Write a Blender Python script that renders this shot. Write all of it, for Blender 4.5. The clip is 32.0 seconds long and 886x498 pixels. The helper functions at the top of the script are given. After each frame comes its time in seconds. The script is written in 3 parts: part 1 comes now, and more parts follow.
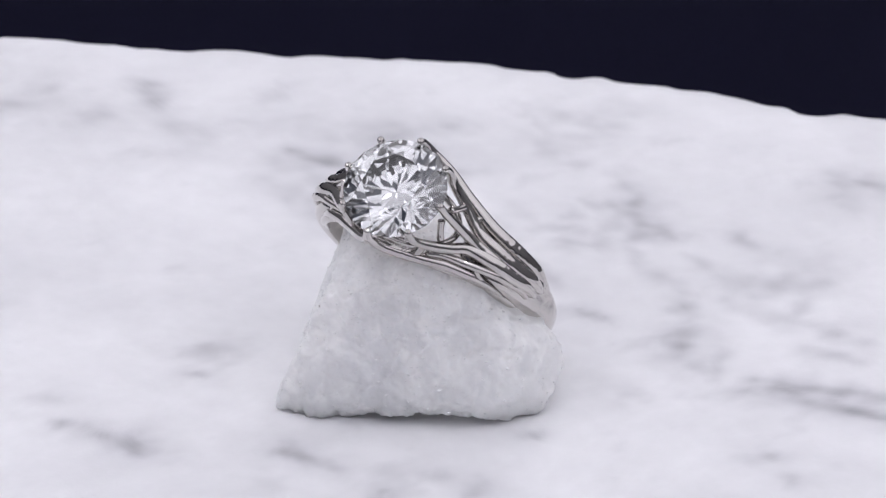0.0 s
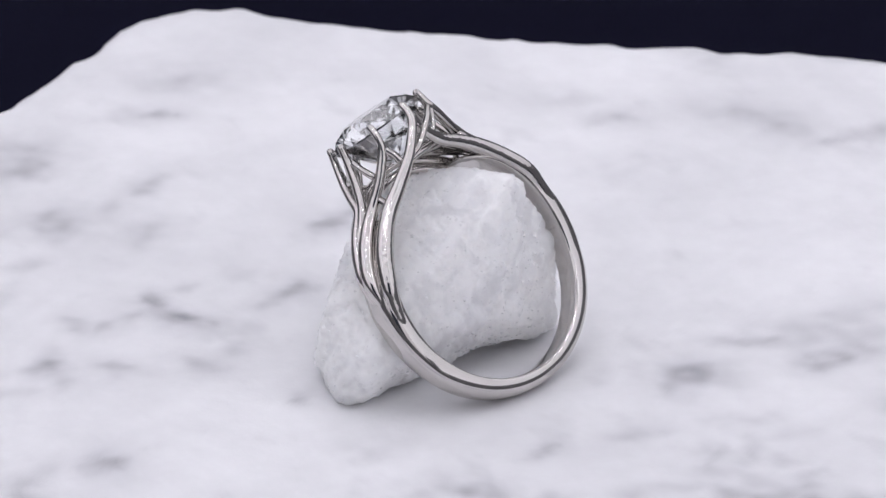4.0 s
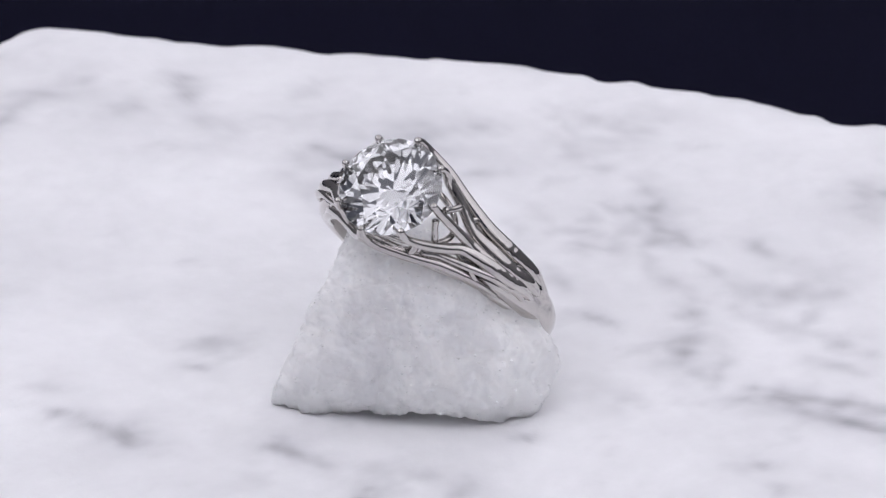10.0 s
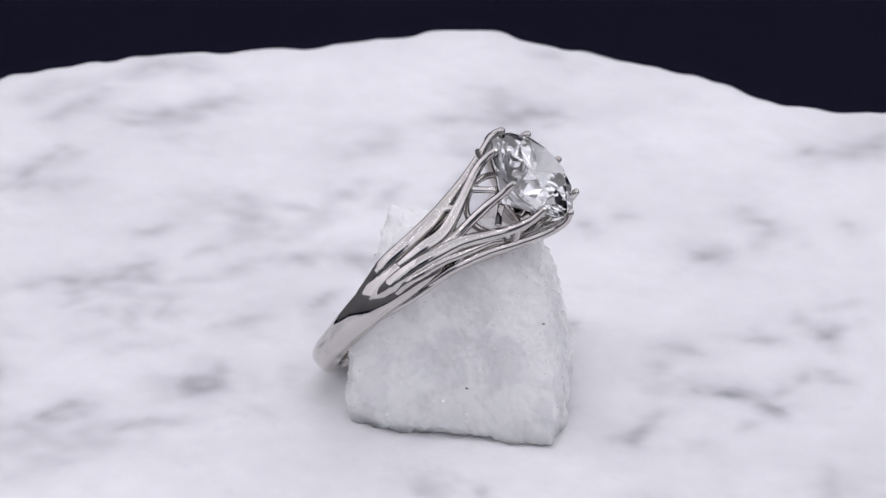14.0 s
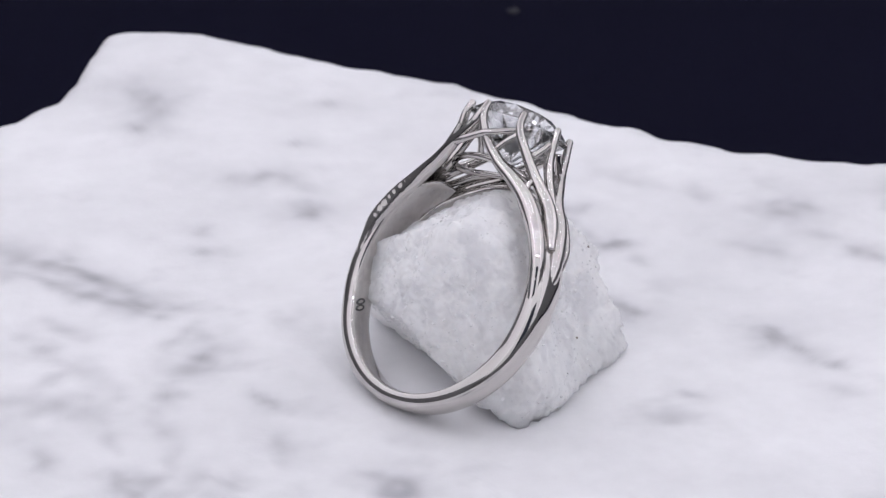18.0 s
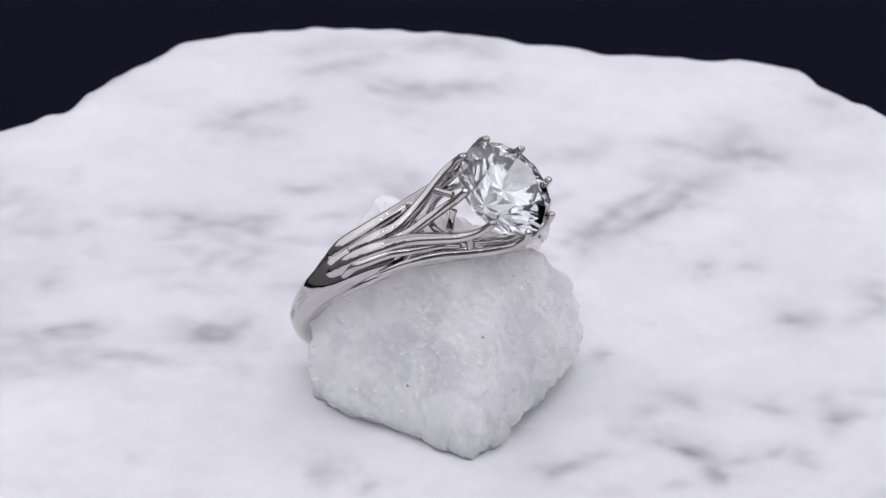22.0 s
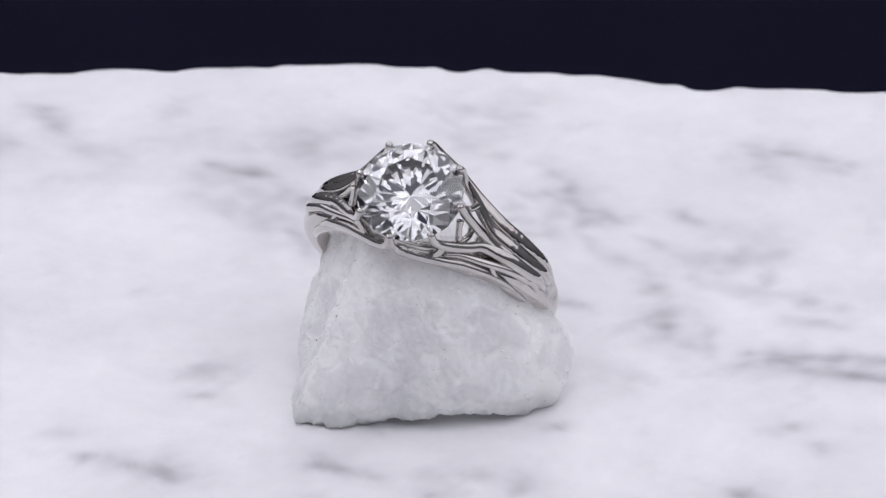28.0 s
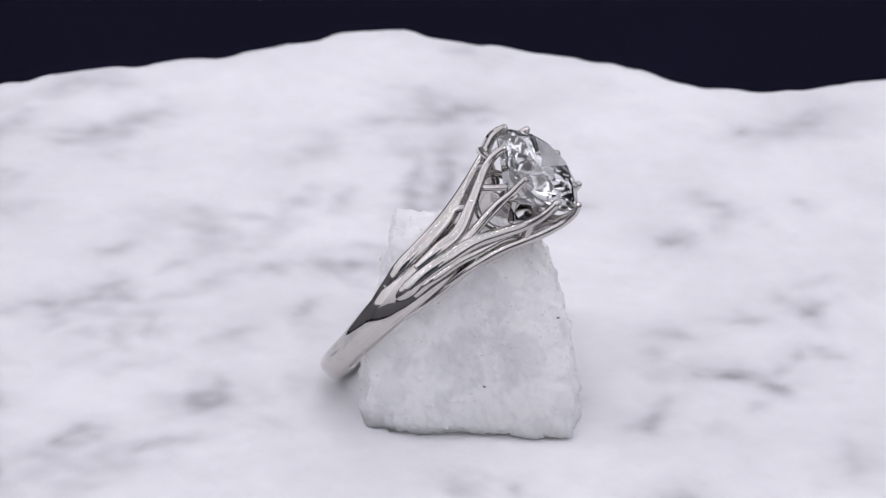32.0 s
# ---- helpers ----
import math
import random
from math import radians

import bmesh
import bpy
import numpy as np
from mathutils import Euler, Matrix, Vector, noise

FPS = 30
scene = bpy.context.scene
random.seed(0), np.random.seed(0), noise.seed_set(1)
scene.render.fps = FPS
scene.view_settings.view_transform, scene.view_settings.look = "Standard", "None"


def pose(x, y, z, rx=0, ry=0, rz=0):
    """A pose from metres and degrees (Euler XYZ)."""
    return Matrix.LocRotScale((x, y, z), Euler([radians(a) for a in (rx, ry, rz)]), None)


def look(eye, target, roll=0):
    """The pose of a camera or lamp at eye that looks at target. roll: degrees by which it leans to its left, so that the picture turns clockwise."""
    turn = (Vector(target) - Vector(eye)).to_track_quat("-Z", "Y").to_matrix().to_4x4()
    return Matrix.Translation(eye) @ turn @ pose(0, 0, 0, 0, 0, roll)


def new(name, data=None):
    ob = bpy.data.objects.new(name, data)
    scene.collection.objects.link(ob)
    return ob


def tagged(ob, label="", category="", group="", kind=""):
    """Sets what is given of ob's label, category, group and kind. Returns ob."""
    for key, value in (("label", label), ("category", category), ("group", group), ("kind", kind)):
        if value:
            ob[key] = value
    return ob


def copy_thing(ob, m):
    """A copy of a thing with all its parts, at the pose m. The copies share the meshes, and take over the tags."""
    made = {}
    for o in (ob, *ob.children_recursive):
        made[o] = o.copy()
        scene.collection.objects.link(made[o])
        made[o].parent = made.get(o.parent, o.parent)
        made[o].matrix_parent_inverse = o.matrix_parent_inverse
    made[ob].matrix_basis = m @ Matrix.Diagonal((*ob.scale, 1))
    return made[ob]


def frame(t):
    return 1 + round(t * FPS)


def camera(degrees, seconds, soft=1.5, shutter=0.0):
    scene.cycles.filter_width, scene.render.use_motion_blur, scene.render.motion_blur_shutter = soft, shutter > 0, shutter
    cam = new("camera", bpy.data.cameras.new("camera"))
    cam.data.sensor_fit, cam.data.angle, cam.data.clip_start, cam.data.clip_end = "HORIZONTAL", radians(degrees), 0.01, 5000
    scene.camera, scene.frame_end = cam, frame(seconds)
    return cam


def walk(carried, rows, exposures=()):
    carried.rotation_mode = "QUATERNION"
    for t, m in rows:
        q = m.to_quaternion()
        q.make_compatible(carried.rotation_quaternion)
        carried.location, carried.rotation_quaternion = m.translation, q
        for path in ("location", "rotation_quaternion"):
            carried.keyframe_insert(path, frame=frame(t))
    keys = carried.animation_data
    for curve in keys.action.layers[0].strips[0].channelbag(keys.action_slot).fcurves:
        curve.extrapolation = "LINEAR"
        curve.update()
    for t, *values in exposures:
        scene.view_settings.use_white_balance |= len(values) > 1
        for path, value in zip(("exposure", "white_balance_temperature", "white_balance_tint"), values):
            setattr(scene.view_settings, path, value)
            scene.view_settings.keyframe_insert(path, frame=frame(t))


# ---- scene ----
# ---------------------------------------------------------------- camera
# A still camera looks down at a turntable that swings to and fro.
MM = 0.001
cam = camera(12.71, 32.0, soft=1.35)
# a long lens at a small stop: the slab's far and near parts go soft
cam.data.dof.use_dof, cam.data.dof.focus_distance, cam.data.dof.aperture_fstop = True, 0.285, 110.0
EYE = (0.0, -0.260, 0.14235)
walk(cam, [(0.0, look(EYE, (-0.00028, -0.00158, 0.01074), 0.77)),
           (32.0, look(EYE, (-0.00028, -0.00158, 0.01074), 0.77))],
     exposures=[(0.0, -0.76), (32.0, -0.76)])

# ---------------------------------------------------------------- light
# Dim blue glow beyond the tent's slot, added to lift the gem's dark facets.
world = bpy.data.worlds.new("dim_fill")
scene.world = world
world.use_nodes = True
world.node_tree.nodes["Background"].inputs["Color"].default_value = (0.5, 0.55, 0.75, 1)
world.node_tree.nodes["Background"].inputs["Strength"].default_value = 0.16


# The turntable stands in a white light tent, out of view, with a lens slot in front; its panels glow as added
# fill light, and six strips of small bright diodes hang under its roof.


# ---------------------------------------------------------------- materials
class Nodes:
    """A short way to write a node material."""

    def __init__(self, name):
        self.mat = bpy.data.materials.new(name)
        self.mat.use_nodes = True
        self.tree = self.mat.node_tree
        self.bsdf = self.tree.nodes["Principled BSDF"]

    def add(self, kind, **values):
        node = self.tree.nodes.new(kind)
        for key, value in values.items():
            if key in node.inputs:
                node.inputs[key].default_value = value
        return node

    def link(self, a, b):
        self.tree.links.new(a, b)

    def coords(self):
        return self.add("ShaderNodeTexCoord").outputs["Object"]

    def noise(self, scale, detail=4.0, rough=0.55, distort=0.0, vector=None):
        node = self.add("ShaderNodeTexNoise", Scale=scale, Detail=detail, Roughness=rough, Distortion=distort)
        self.link(vector or self.coords(), node.inputs["Vector"])
        return node.outputs["Fac"]

    def ramp(self, fac, *stops):
        node = self.add("ShaderNodeValToRGB")
        ramp = node.color_ramp
        while len(ramp.elements) < len(stops):
            ramp.elements.new(0.5)
        for element, (pos, colour) in zip(ramp.elements, stops):
            element.position = pos
            element.color = (*colour, 1) if len(colour) == 3 else colour
        self.link(fac, node.inputs["Fac"])
        return node.outputs["Color"]

    def mix(self, fac, a, b, blend="MIX"):
        node = self.add("ShaderNodeMix")
        node.data_type, node.blend_type = "RGBA", blend
        for value, socket in ((fac, node.inputs[0]), (a, node.inputs[6]), (b, node.inputs[7])):
            if isinstance(value, (int, float)):
                socket.default_value = value
            elif isinstance(value, tuple):
                socket.default_value = (*value, 1)
            else:
                self.link(value, socket)
        return node.outputs[2]

    def bump(self, height, strength, distance):
        node = self.add("ShaderNodeBump", Strength=strength, Distance=distance)
        self.link(height, node.inputs["Height"])
        self.link(node.outputs["Normal"], self.bsdf.inputs["Normal"])

    def set(self, **values):
        for key, value in values.items():
            socket = self.bsdf.inputs[key.replace("_", " ")]
            if hasattr(value, "is_linked"):
                self.link(value, socket)
            else:
                socket.default_value = value
        return self


def grey(v, tint=(1, 1, 1)):
    return tuple(v * c for c in tint)


def marble_slab_material():
    n = Nodes("white_marble")
    vein = n.add("ShaderNodeAttribute")
    vein.attribute_name = "vein"
    fine = n.noise(420, 6, 0.62)
    broad = n.noise(55, 5, 0.6, 0.4)
    base = n.ramp(broad, (0.32, (0.76, 0.76, 0.778)), (0.62, (0.86, 0.86, 0.875)))
    base = n.mix(vein.outputs["Fac"], base, (0.24, 0.24, 0.27))
    base = n.mix(0.10, base, n.ramp(fine, (0.3, grey(0.45)), (0.65, grey(0.9))), "MULTIPLY")
    n.set(Base_Color=base, Roughness=n.ramp(fine, (0.3, grey(0.45)), (0.7, grey(0.62))))
    n.bsdf.inputs["Subsurface Weight"].default_value = 0.0
    n.bump(fine, 0.25, 0.0002)
    return n.mat


def rock_material():
    """Sugary marble: white bruises, glassy grey patches, and grains that catch the light."""
    n = Nodes("crystalline_marble")
    grain = n.noise(2200, 4, 0.6)
    cloud = n.noise(130, 5, 0.55, 0.8)
    patch = n.noise(330, 4, 0.5, 0.7)
    cells = n.add("ShaderNodeTexVoronoi", Scale=1250.0)
    n.link(n.coords(), cells.inputs["Vector"])
    base = n.ramp(cloud, (0.36, (0.91, 0.913, 0.925)), (0.50, (0.96, 0.96, 0.962)), (0.62, (0.988, 0.988, 0.985)))
    base = n.mix(0.34, base, n.ramp(patch, (0.40, grey(0.62, (1, 1, 1.03))), (0.54, grey(1.0))), "MULTIPLY")
    base = n.mix(0.06, base, n.ramp(cells.outputs["Color"], (0.2, grey(0.55)), (0.7, grey(1.0))), "MULTIPLY")
    n.set(Base_Color=base, Roughness=n.ramp(grain, (0.35, grey(0.25)), (0.6, grey(0.6))))
    n.bsdf.inputs["Subsurface Weight"].default_value = 1.0
    n.bsdf.inputs["Subsurface Radius"].default_value = (1.0, 0.97, 0.95)
    n.bsdf.inputs["Subsurface Scale"].default_value = 0.0075
    n.bump(n.mix(0.5, n.noise(900, 4, 0.65), cells.outputs["Color"]), 0.15, 0.0003)
    return n.mat


def metal_material():
    n = Nodes("white_gold")
    scuff = n.noise(900, 4, 0.6)
    n.set(Base_Color=(0.58, 0.557, 0.54, 1), Metallic=1.0, Roughness=n.ramp(scuff, (0.35, grey(0.05)), (0.7, grey(0.09))))
    n.bump(scuff, 0.05, 0.00005)
    return n.mat


def gem_material():
    n = Nodes("clear_gem")
    n.set(Base_Color=(0.972, 0.982, 1.0, 1), Roughness=0.0, IOR=2.24)
    n.bsdf.inputs["Transmission Weight"].default_value = 1.0
    return n.mat


def crystal_material():
    n = Nodes("crystal_face")
    n.set(Base_Color=(0.93, 0.93, 0.94, 1), Roughness=0.03, IOR=2.1)
    return n.mat


def speck_material(name, colour):
    n = Nodes(name)
    n.set(Base_Color=n.ramp(n.noise(4000), (0.3, grey(0.7, colour)), (0.7, colour)), Roughness=0.8)
    return n.mat


def cloth_material():
    n = Nodes("navy_black_cloth")
    weave = n.noise(2600, 3, 0.6)
    n.set(Base_Color=n.ramp(weave, (0.3, (0.0056, 0.0056, 0.0130)), (0.7, (0.0072, 0.0072, 0.0165))), Roughness=0.95)
    n.bsdf.inputs["Specular IOR Level"].default_value = 0.02
    n.bump(weave, 0.3, 0.0003)
    return n.mat


def glow_material(name, colour, strength, uneven=0.0):
    n = Nodes(name)
    n.set(Base_Color=(0.8, 0.8, 0.8, 1), Roughness=0.8)
    n.bsdf.inputs["Emission Strength"].default_value = strength
    n.bsdf.inputs["Emission Color"].default_value = (*colour, 1)
    if uneven:
        cloud = n.noise(3.0, 3, 0.5)
        n.set(Emission_Color=n.ramp(cloud, (0.3, grey(1 - uneven, colour)), (0.7, colour)))
    return n.mat


def plastic_material():
    n = Nodes("white_plastic")
    n.set(Base_Color=n.ramp(n.noise(60), (0.3, grey(0.70)), (0.7, grey(0.78))), Roughness=0.4)
    return n.mat


TINT = (0.96, 0.945, 1.038)
# Panel glow is added fill light, set by hand apart from the diodes.
TENT_ROOF = glow_material("tent_roof_fill", TINT, 0.22, 0.25)
FRONT_FILL = glow_material("tent_front_fill", TINT, 0.48, 0.3)
TENT_WALL = glow_material("tent_wall_fill", TINT, 0.95, 0.35)
TENT_BACK = glow_material("tent_back_fill", TINT, 0.5, 0.35)
DIODE = glow_material("lit_diode", (0.972, 0.953, 1.04), 130.0)
PLASTIC = plastic_material()


def stamp_material():
    n = Nodes("stamped_metal")
    n.set(Base_Color=n.ramp(n.noise(3000), (0.3, grey(0.10)), (0.7, grey(0.16))), Metallic=0.8, Roughness=0.5)
    return n.mat


STAMPED = stamp_material()
# for the unseen panels that darken the ring's reflections
DARK_FLAG = speck_material("dark_grey_flag", (0.30, 0.30, 0.31))
MARBLE, ROCK, METAL = marble_slab_material(), rock_material(), metal_material()
GEM, CLOTH = gem_material(), cloth_material()
CRYSTAL, SPECK, LINT = crystal_material(), speck_material("brown_grit", (0.22, 0.18, 0.15)), speck_material("grey_lint", (0.035, 0.037, 0.045))


# ---------------------------------------------------------------- mesh helpers
def as_mesh(name, bm, material, smooth=True):
    mesh = bpy.data.meshes.new(name)
    bm.normal_update()
    bm.to_mesh(mesh)
    bm.free()
    mesh.materials.append(material)
    for poly in mesh.polygons:
        poly.use_smooth = smooth
    return mesh


def part(name, bm, material, parent, label="", smooth=True):
    ob = new(name, as_mesh(name, bm, material, smooth))
    ob.parent = parent
    return tagged(ob, label) if label else ob


def smooth_path(points, steps):
    """A Catmull-Rom curve through points of any number of values."""
    p = np.array(points, float)
    p = np.vstack([2 * p[0] - p[1], p, 2 * p[-1] - p[-2]])
    out = []
    for i in range(1, len(p) - 2):
        for s in np.linspace(0, 1, steps, endpoint=False):
            a, b, c, d = p[i - 1], p[i], p[i + 1], p[i + 2]
            out.append(0.5 * (2 * b + (c - a) * s + (2 * a - 5 * b + 4 * c - d) * s * s + (3 * b - a - 3 * c + d) * s ** 3))
    out.append(p[-2])
    return np.array(out)


def tube(points, radii, sides=14, steps=20, flat=1.0, round_end=True, up=(0, 1, 0), uneven=0.02):
    """A tube with changing radius along a smooth curve, in millimetres, closed by rounded ends."""
    rows = smooth_path([(*p, r) for p, r in zip(points, radii)], steps)
    centre, rad = rows[:, :3], rows[:, 3].copy()
    if uneven:
        # the small waves of a hand-finished casting
        rad *= [1 + uneven * noise.noise(Vector(c) * 3.2) + 0.6 * uneven * noise.noise(Vector(c) * 1.1) for c in centre]
    way = np.gradient(centre, axis=0)
    way /= np.linalg.norm(way, axis=1)[:, None]
    if round_end:
        extra_c, extra_r, extra_w = [], [], []
        for k in (0.45, 0.8, 0.97):
            extra_c.append(centre[-1] + way[-1] * rad[-1] * k)
            extra_r.append(rad[-1] * math.sqrt(1 - k * k))
            extra_w.append(way[-1])
        centre, rad, way = np.vstack([centre, extra_c]), np.append(rad, extra_r), np.vstack([way, extra_w])
    bm = bmesh.new()
    rings = []
    side = np.cross(way[0], up)
    for c, r, w in zip(centre, rad, way):
        side = side - w * (side @ w)
        side /= np.linalg.norm(side)
        other = np.cross(w, side)
        rings.append([bm.verts.new((c + r * (math.cos(a) * side + flat * math.sin(a) * other)) * MM)
                      for a in np.linspace(0, 2 * math.pi, sides, endpoint=False)])
    for one, two in zip(rings, rings[1:]):
        for i in range(sides):
            bm.faces.new((one[i], one[(i + 1) % sides], two[(i + 1) % sides], two[i]))
    bm.faces.new(rings[0][::-1])
    bm.faces.new(rings[-1])
    return bm


# ---------------------------------------------------------------- the turntable and the marble slab
SLAB_DEEP = 0.026
SLAB_STEP = 4
SLAB_RADII = (62.9, 63.6, 64, 63.7, 62.6, 60.1, 58.1, 55.3, 54.6, 54.9, 54.8, 54.3, 53.8, 53.9, 54.7, 55.5, 56.2, 56.5, 57.3, 58.1,
              60.5, 61.8, 64.5, 68.4, 71.6, 69.8, 69.2, 68.9, 68.9, 68.7, 68.7, 68.4, 67.6, 65.9, 63.7, 62.8, 61.5, 61.1, 60.8, 61.1,
              61.8, 62.3, 64.2, 66, 69.6, 69.8, 68.2, 64.3, 61.7, 59.1, 58, 56.2, 53.9, 51.5, 49.4, 46.9, 45.7, 44.9, 44.7, 44.7,
              44.9, 46, 47, 48.3, 50.2, 51.8, 53.7, 55.6, 58.9, 62.6, 66.2, 67.2, 62.2, 57.7, 56.1, 55.6, 56.9, 57.3, 58.1, 58.8,
              60.1, 61.8, 62.9, 61.3, 60.4, 59.5, 60, 60.6, 61.7, 62.3)


def slab_edge(angle):
    """The slab's reach in millimetres, by the angle in degrees."""
    k = (angle % 360) / SLAB_STEP
    i = int(k)
    n = len(SLAB_RADII)
    a, b, c, d = (SLAB_RADII[(i + j) % n] for j in (-1, 0, 1, 2))
    s = k - i
    r = 0.5 * (2 * b + (c - a) * s + (2 * a - 5 * b + 4 * c - d) * s * s + (3 * b - a - 3 * c + d) * s ** 3)
    t = math.radians(angle)
    return r + 0.7 + 0.20 * noise.noise((math.cos(t) * 9, math.sin(t) * 9, 1.3)) + 0.12 * noise.noise((math.cos(t) * 30, math.sin(t) * 30, 4.1))


VEINS = []


def vein(wide, depth, *line):
    """A grey streak in the marble: half width in millimetres, strength, and the line that it follows."""
    VEINS.append((wide, depth, line))


vein(1.4, 0.37, (-20.8, 61.1), (-19.0, 62.1))
vein(0.8, 0.37, (-28.3, 50.3), (-26.4, 48.6), (-27.0, 45.6))
vein(1.6, 0.32, (-32.3, 40.9), (-28.8, 42.7))
vein(0.6, 0.37, (-19.1, 51.7), (-16.8, 53.6), (-15.3, 56.4))
vein(0.8, 0.21, (-9.8, 58.6), (-6.5, 59.6))
vein(0.8, 0.42, (-0.9, 51.4), (0.3, 54.6), (0.3, 57.2))
vein(1.0, 0.32, (-6.8, 51.6), (-5.3, 53.0))
vein(1.0, 0.26, (-0.9, 45.1), (-0.9, 48.8))
vein(1.2, 0.21, (2.9, 38.6), (6.2, 34.4))
vein(0.6, 0.42, (7.0, 36.0), (8.2, 35.4))
vein(1.3, 0.58, (6.3, 16.1), (6.9, 17.0), (7.7, 18.5))
vein(0.4, 0.32, (2.6, 20.1), (3.6, 22.3), (3.8, 25.1))
vein(1.6, 0.26, (2.2, 26.6), (4.2, 28.7), (5.8, 30.7))
vein(1.8, 0.32, (12.4, 34.7), (14.7, 38.8), (17.1, 38.9))
vein(1.0, 0.32, (18.8, 36.9), (21.0, 37.4))
vein(1.3, 0.37, (18.2, 13.5), (19.1, 14.5))
vein(0.8, 0.26, (14.0, 11.4), (13.9, 8.3))
vein(0.3, 0.42, (13.8, 3.4), (14.7, 1.0))
vein(0.5, 0.21, (13.7, 15.3), (14.6, 19.9))
vein(1.3, 0.53, (16.8, -5.5), (17.9, -4.0), (19.3, -3.2))
vein(0.6, 0.37, (20.1, -1.0), (21.5, 1.1))
vein(0.5, 0.32, (17.0, -9.0), (17.4, -6.9))
vein(0.4, 0.21, (26.2, 3.6), (25.6, 8.5))
vein(0.5, 0.21, (22.6, 1.7), (21.5, 6.4), (22.2, 11.6))
vein(0.6, 0.26, (28.0, -4.2), (29.9, -2.3))
vein(0.6, 0.21, (20.5, 16.8), (21.4, 19.3))
vein(0.8, 0.47, (-26.0, -0.1), (-24.8, 0.0))
vein(0.8, 0.42, (-16.4, -5.8), (-15.2, -6.2))
vein(0.5, 0.42, (-18.2, -17.0), (-15.9, -17.7), (-13.9, -17.1), (-11.7, -15.0))
vein(0.5, 0.37, (-7.4, -17.9), (-6.1, -16.8), (-5.6, -15.2))
vein(0.4, 0.32, (-16.6, -24.5), (-14.6, -23.9))
vein(0.4, 0.37, (-8.8, -24.4), (-7.4, -22.0))
vein(0.8, 0.16, (-20.1, -10.3), (-18.1, -9.7))
vein(0.4, 0.42, (0.3, -11.6), (1.4, -11.5))
vein(0.6, 0.21, (-10.5, -4.3), (-7.4, -4.7))
vein(1.4, 0.26, (-45.8, 41.2), (-43.3, 41.8))
vein(1.2, 0.42, (16.2, -53.5), (14.6, -50.0), (15.6, -46.3))
vein(0.5, 0.42, (17.1, -46.2), (16.6, -44.3))
vein(0.8, 0.37, (10.6, -34.6), (7.3, -34.6))
vein(0.6, 0.26, (5.8, -33.1), (4.4, -31.5))
vein(0.6, 0.26, (5.7, -28.7), (4.1, -27.7))
vein(0.5, 0.53, (28.5, -22.7), (25.4, -20.7), (22.7, -17.4), (20.8, -14.4), (18.8, -12.9))
vein(0.5, 0.26, (25.5, -23.7), (25.0, -20.6))
vein(0.5, 0.21, (30.4, -10.9), (27.9, -7.3), (25.5, -4.8))
vein(1.3, 0.32, (32.1, -0.7), (27.4, 0.8), (26.5, 3.7))
vein(0.6, 0.32, (31.4, 6.4), (30.6, 8.3), (31.0, 9.8))
vein(1.3, 0.42, (-30.9, -21.3), (-33.7, -20.9))
vein(1.0, 0.32, (-27.6, -15.9), (-29.6, -13.7))
vein(0.6, 0.42, (-35.6, -13.9), (-37.8, -11.0))
vein(0.8, 0.21, (-31.9, -16.6), (-34.9, -15.7))
vein(1.6, 0.37, (-42.3, -23.2), (-44.8, -19.0))
vein(0.5, 0.42, (-28.5, 4.4), (-29.5, 5.2))
vein(0.8, 0.42, (8.8, 14.5), (7.1, 15.9), (6.8, 17.2))
vein(0.6, 0.16, (6.2, 9.4), (3.4, 11.2))
vein(1.0, 0.47, (36.0, -26.8), (34.7, -29.4), (33.2, -31.4))
vein(0.8, 0.32, (39.9, -29.8), (36.1, -28.0))
vein(1.2, 0.32, (31.1, -25.7), (27.8, -22.6))
vein(1.0, 0.26, (31.9, -20.4), (29.0, -20.8))
vein(0.6, 0.32, (1.3, -47.4), (-0.9, -47.2))
vein(0.5, 0.32, (4.8, -40.0), (3.7, -39.9))
vein(0.8, 0.26, (45.3, -37.4), (43.0, -37.3))
vein(0.4, 0.26, (20.0, -6.3), (16.9, -10.6))
vein(0.8, 0.47, (27.2, 18.7), (25.8, 17.0))
vein(1.0, 0.32, (25.7, 13.1), (22.7, 12.5))
vein(0.8, 0.26, (24.0, 16.1), (21.4, 13.8))
vein(0.5, 0.26, (20.2, 16.1), (16.7, 17.1))
vein(0.6, 0.32, (18.2, 28.8), (15.6, 29.2))
vein(0.5, 0.53, (-12.2, -14.5), (-13.6, -15.7), (-15.3, -17.1), (-17.8, -17.9))
vein(0.6, 0.32, (-6.6, -27.7), (-9.0, -27.8))
vein(0.8, 0.26, (-9.7, -27.1), (-11.7, -27.0))
vein(0.8, 0.21, (-19.6, -30.0), (-22.9, -27.4))
vein(0.3, 0.32, (-16.9, 6.8), (-17.5, 7.8))
vein(0.6, 0.53, (6.2, 39.0), (6.9, 36.8), (8.8, 34.3))
vein(0.8, 0.37, (8.2, 32.3), (7.5, 29.3), (7.7, 26.8))
vein(1.0, 0.26, (5.2, 34.7), (5.6, 30.8))
vein(1.0, 0.26, (28.2, 36.1), (29.8, 34.3), (32.4, 30.9))
vein(1.0, 0.19, (25.3, 33.4), (24.6, 29.2), (25.2, 26.9))
vein(0.8, 0.21, (16.3, 38.8), (16.3, 35.6))
vein(0.8, 0.37, (53.9, 5.7), (55.2, 2.0), (56.6, -0.5))
vein(0.8, 0.26, (58.1, 6.5), (59.7, 2.4), (58.7, -0.7))
vein(0.6, 0.37, (44.0, 15.4), (47.9, 8.2))
vein(1.0, 0.32, (49.5, 0.6), (48.3, -4.1), (50.3, -7.9))
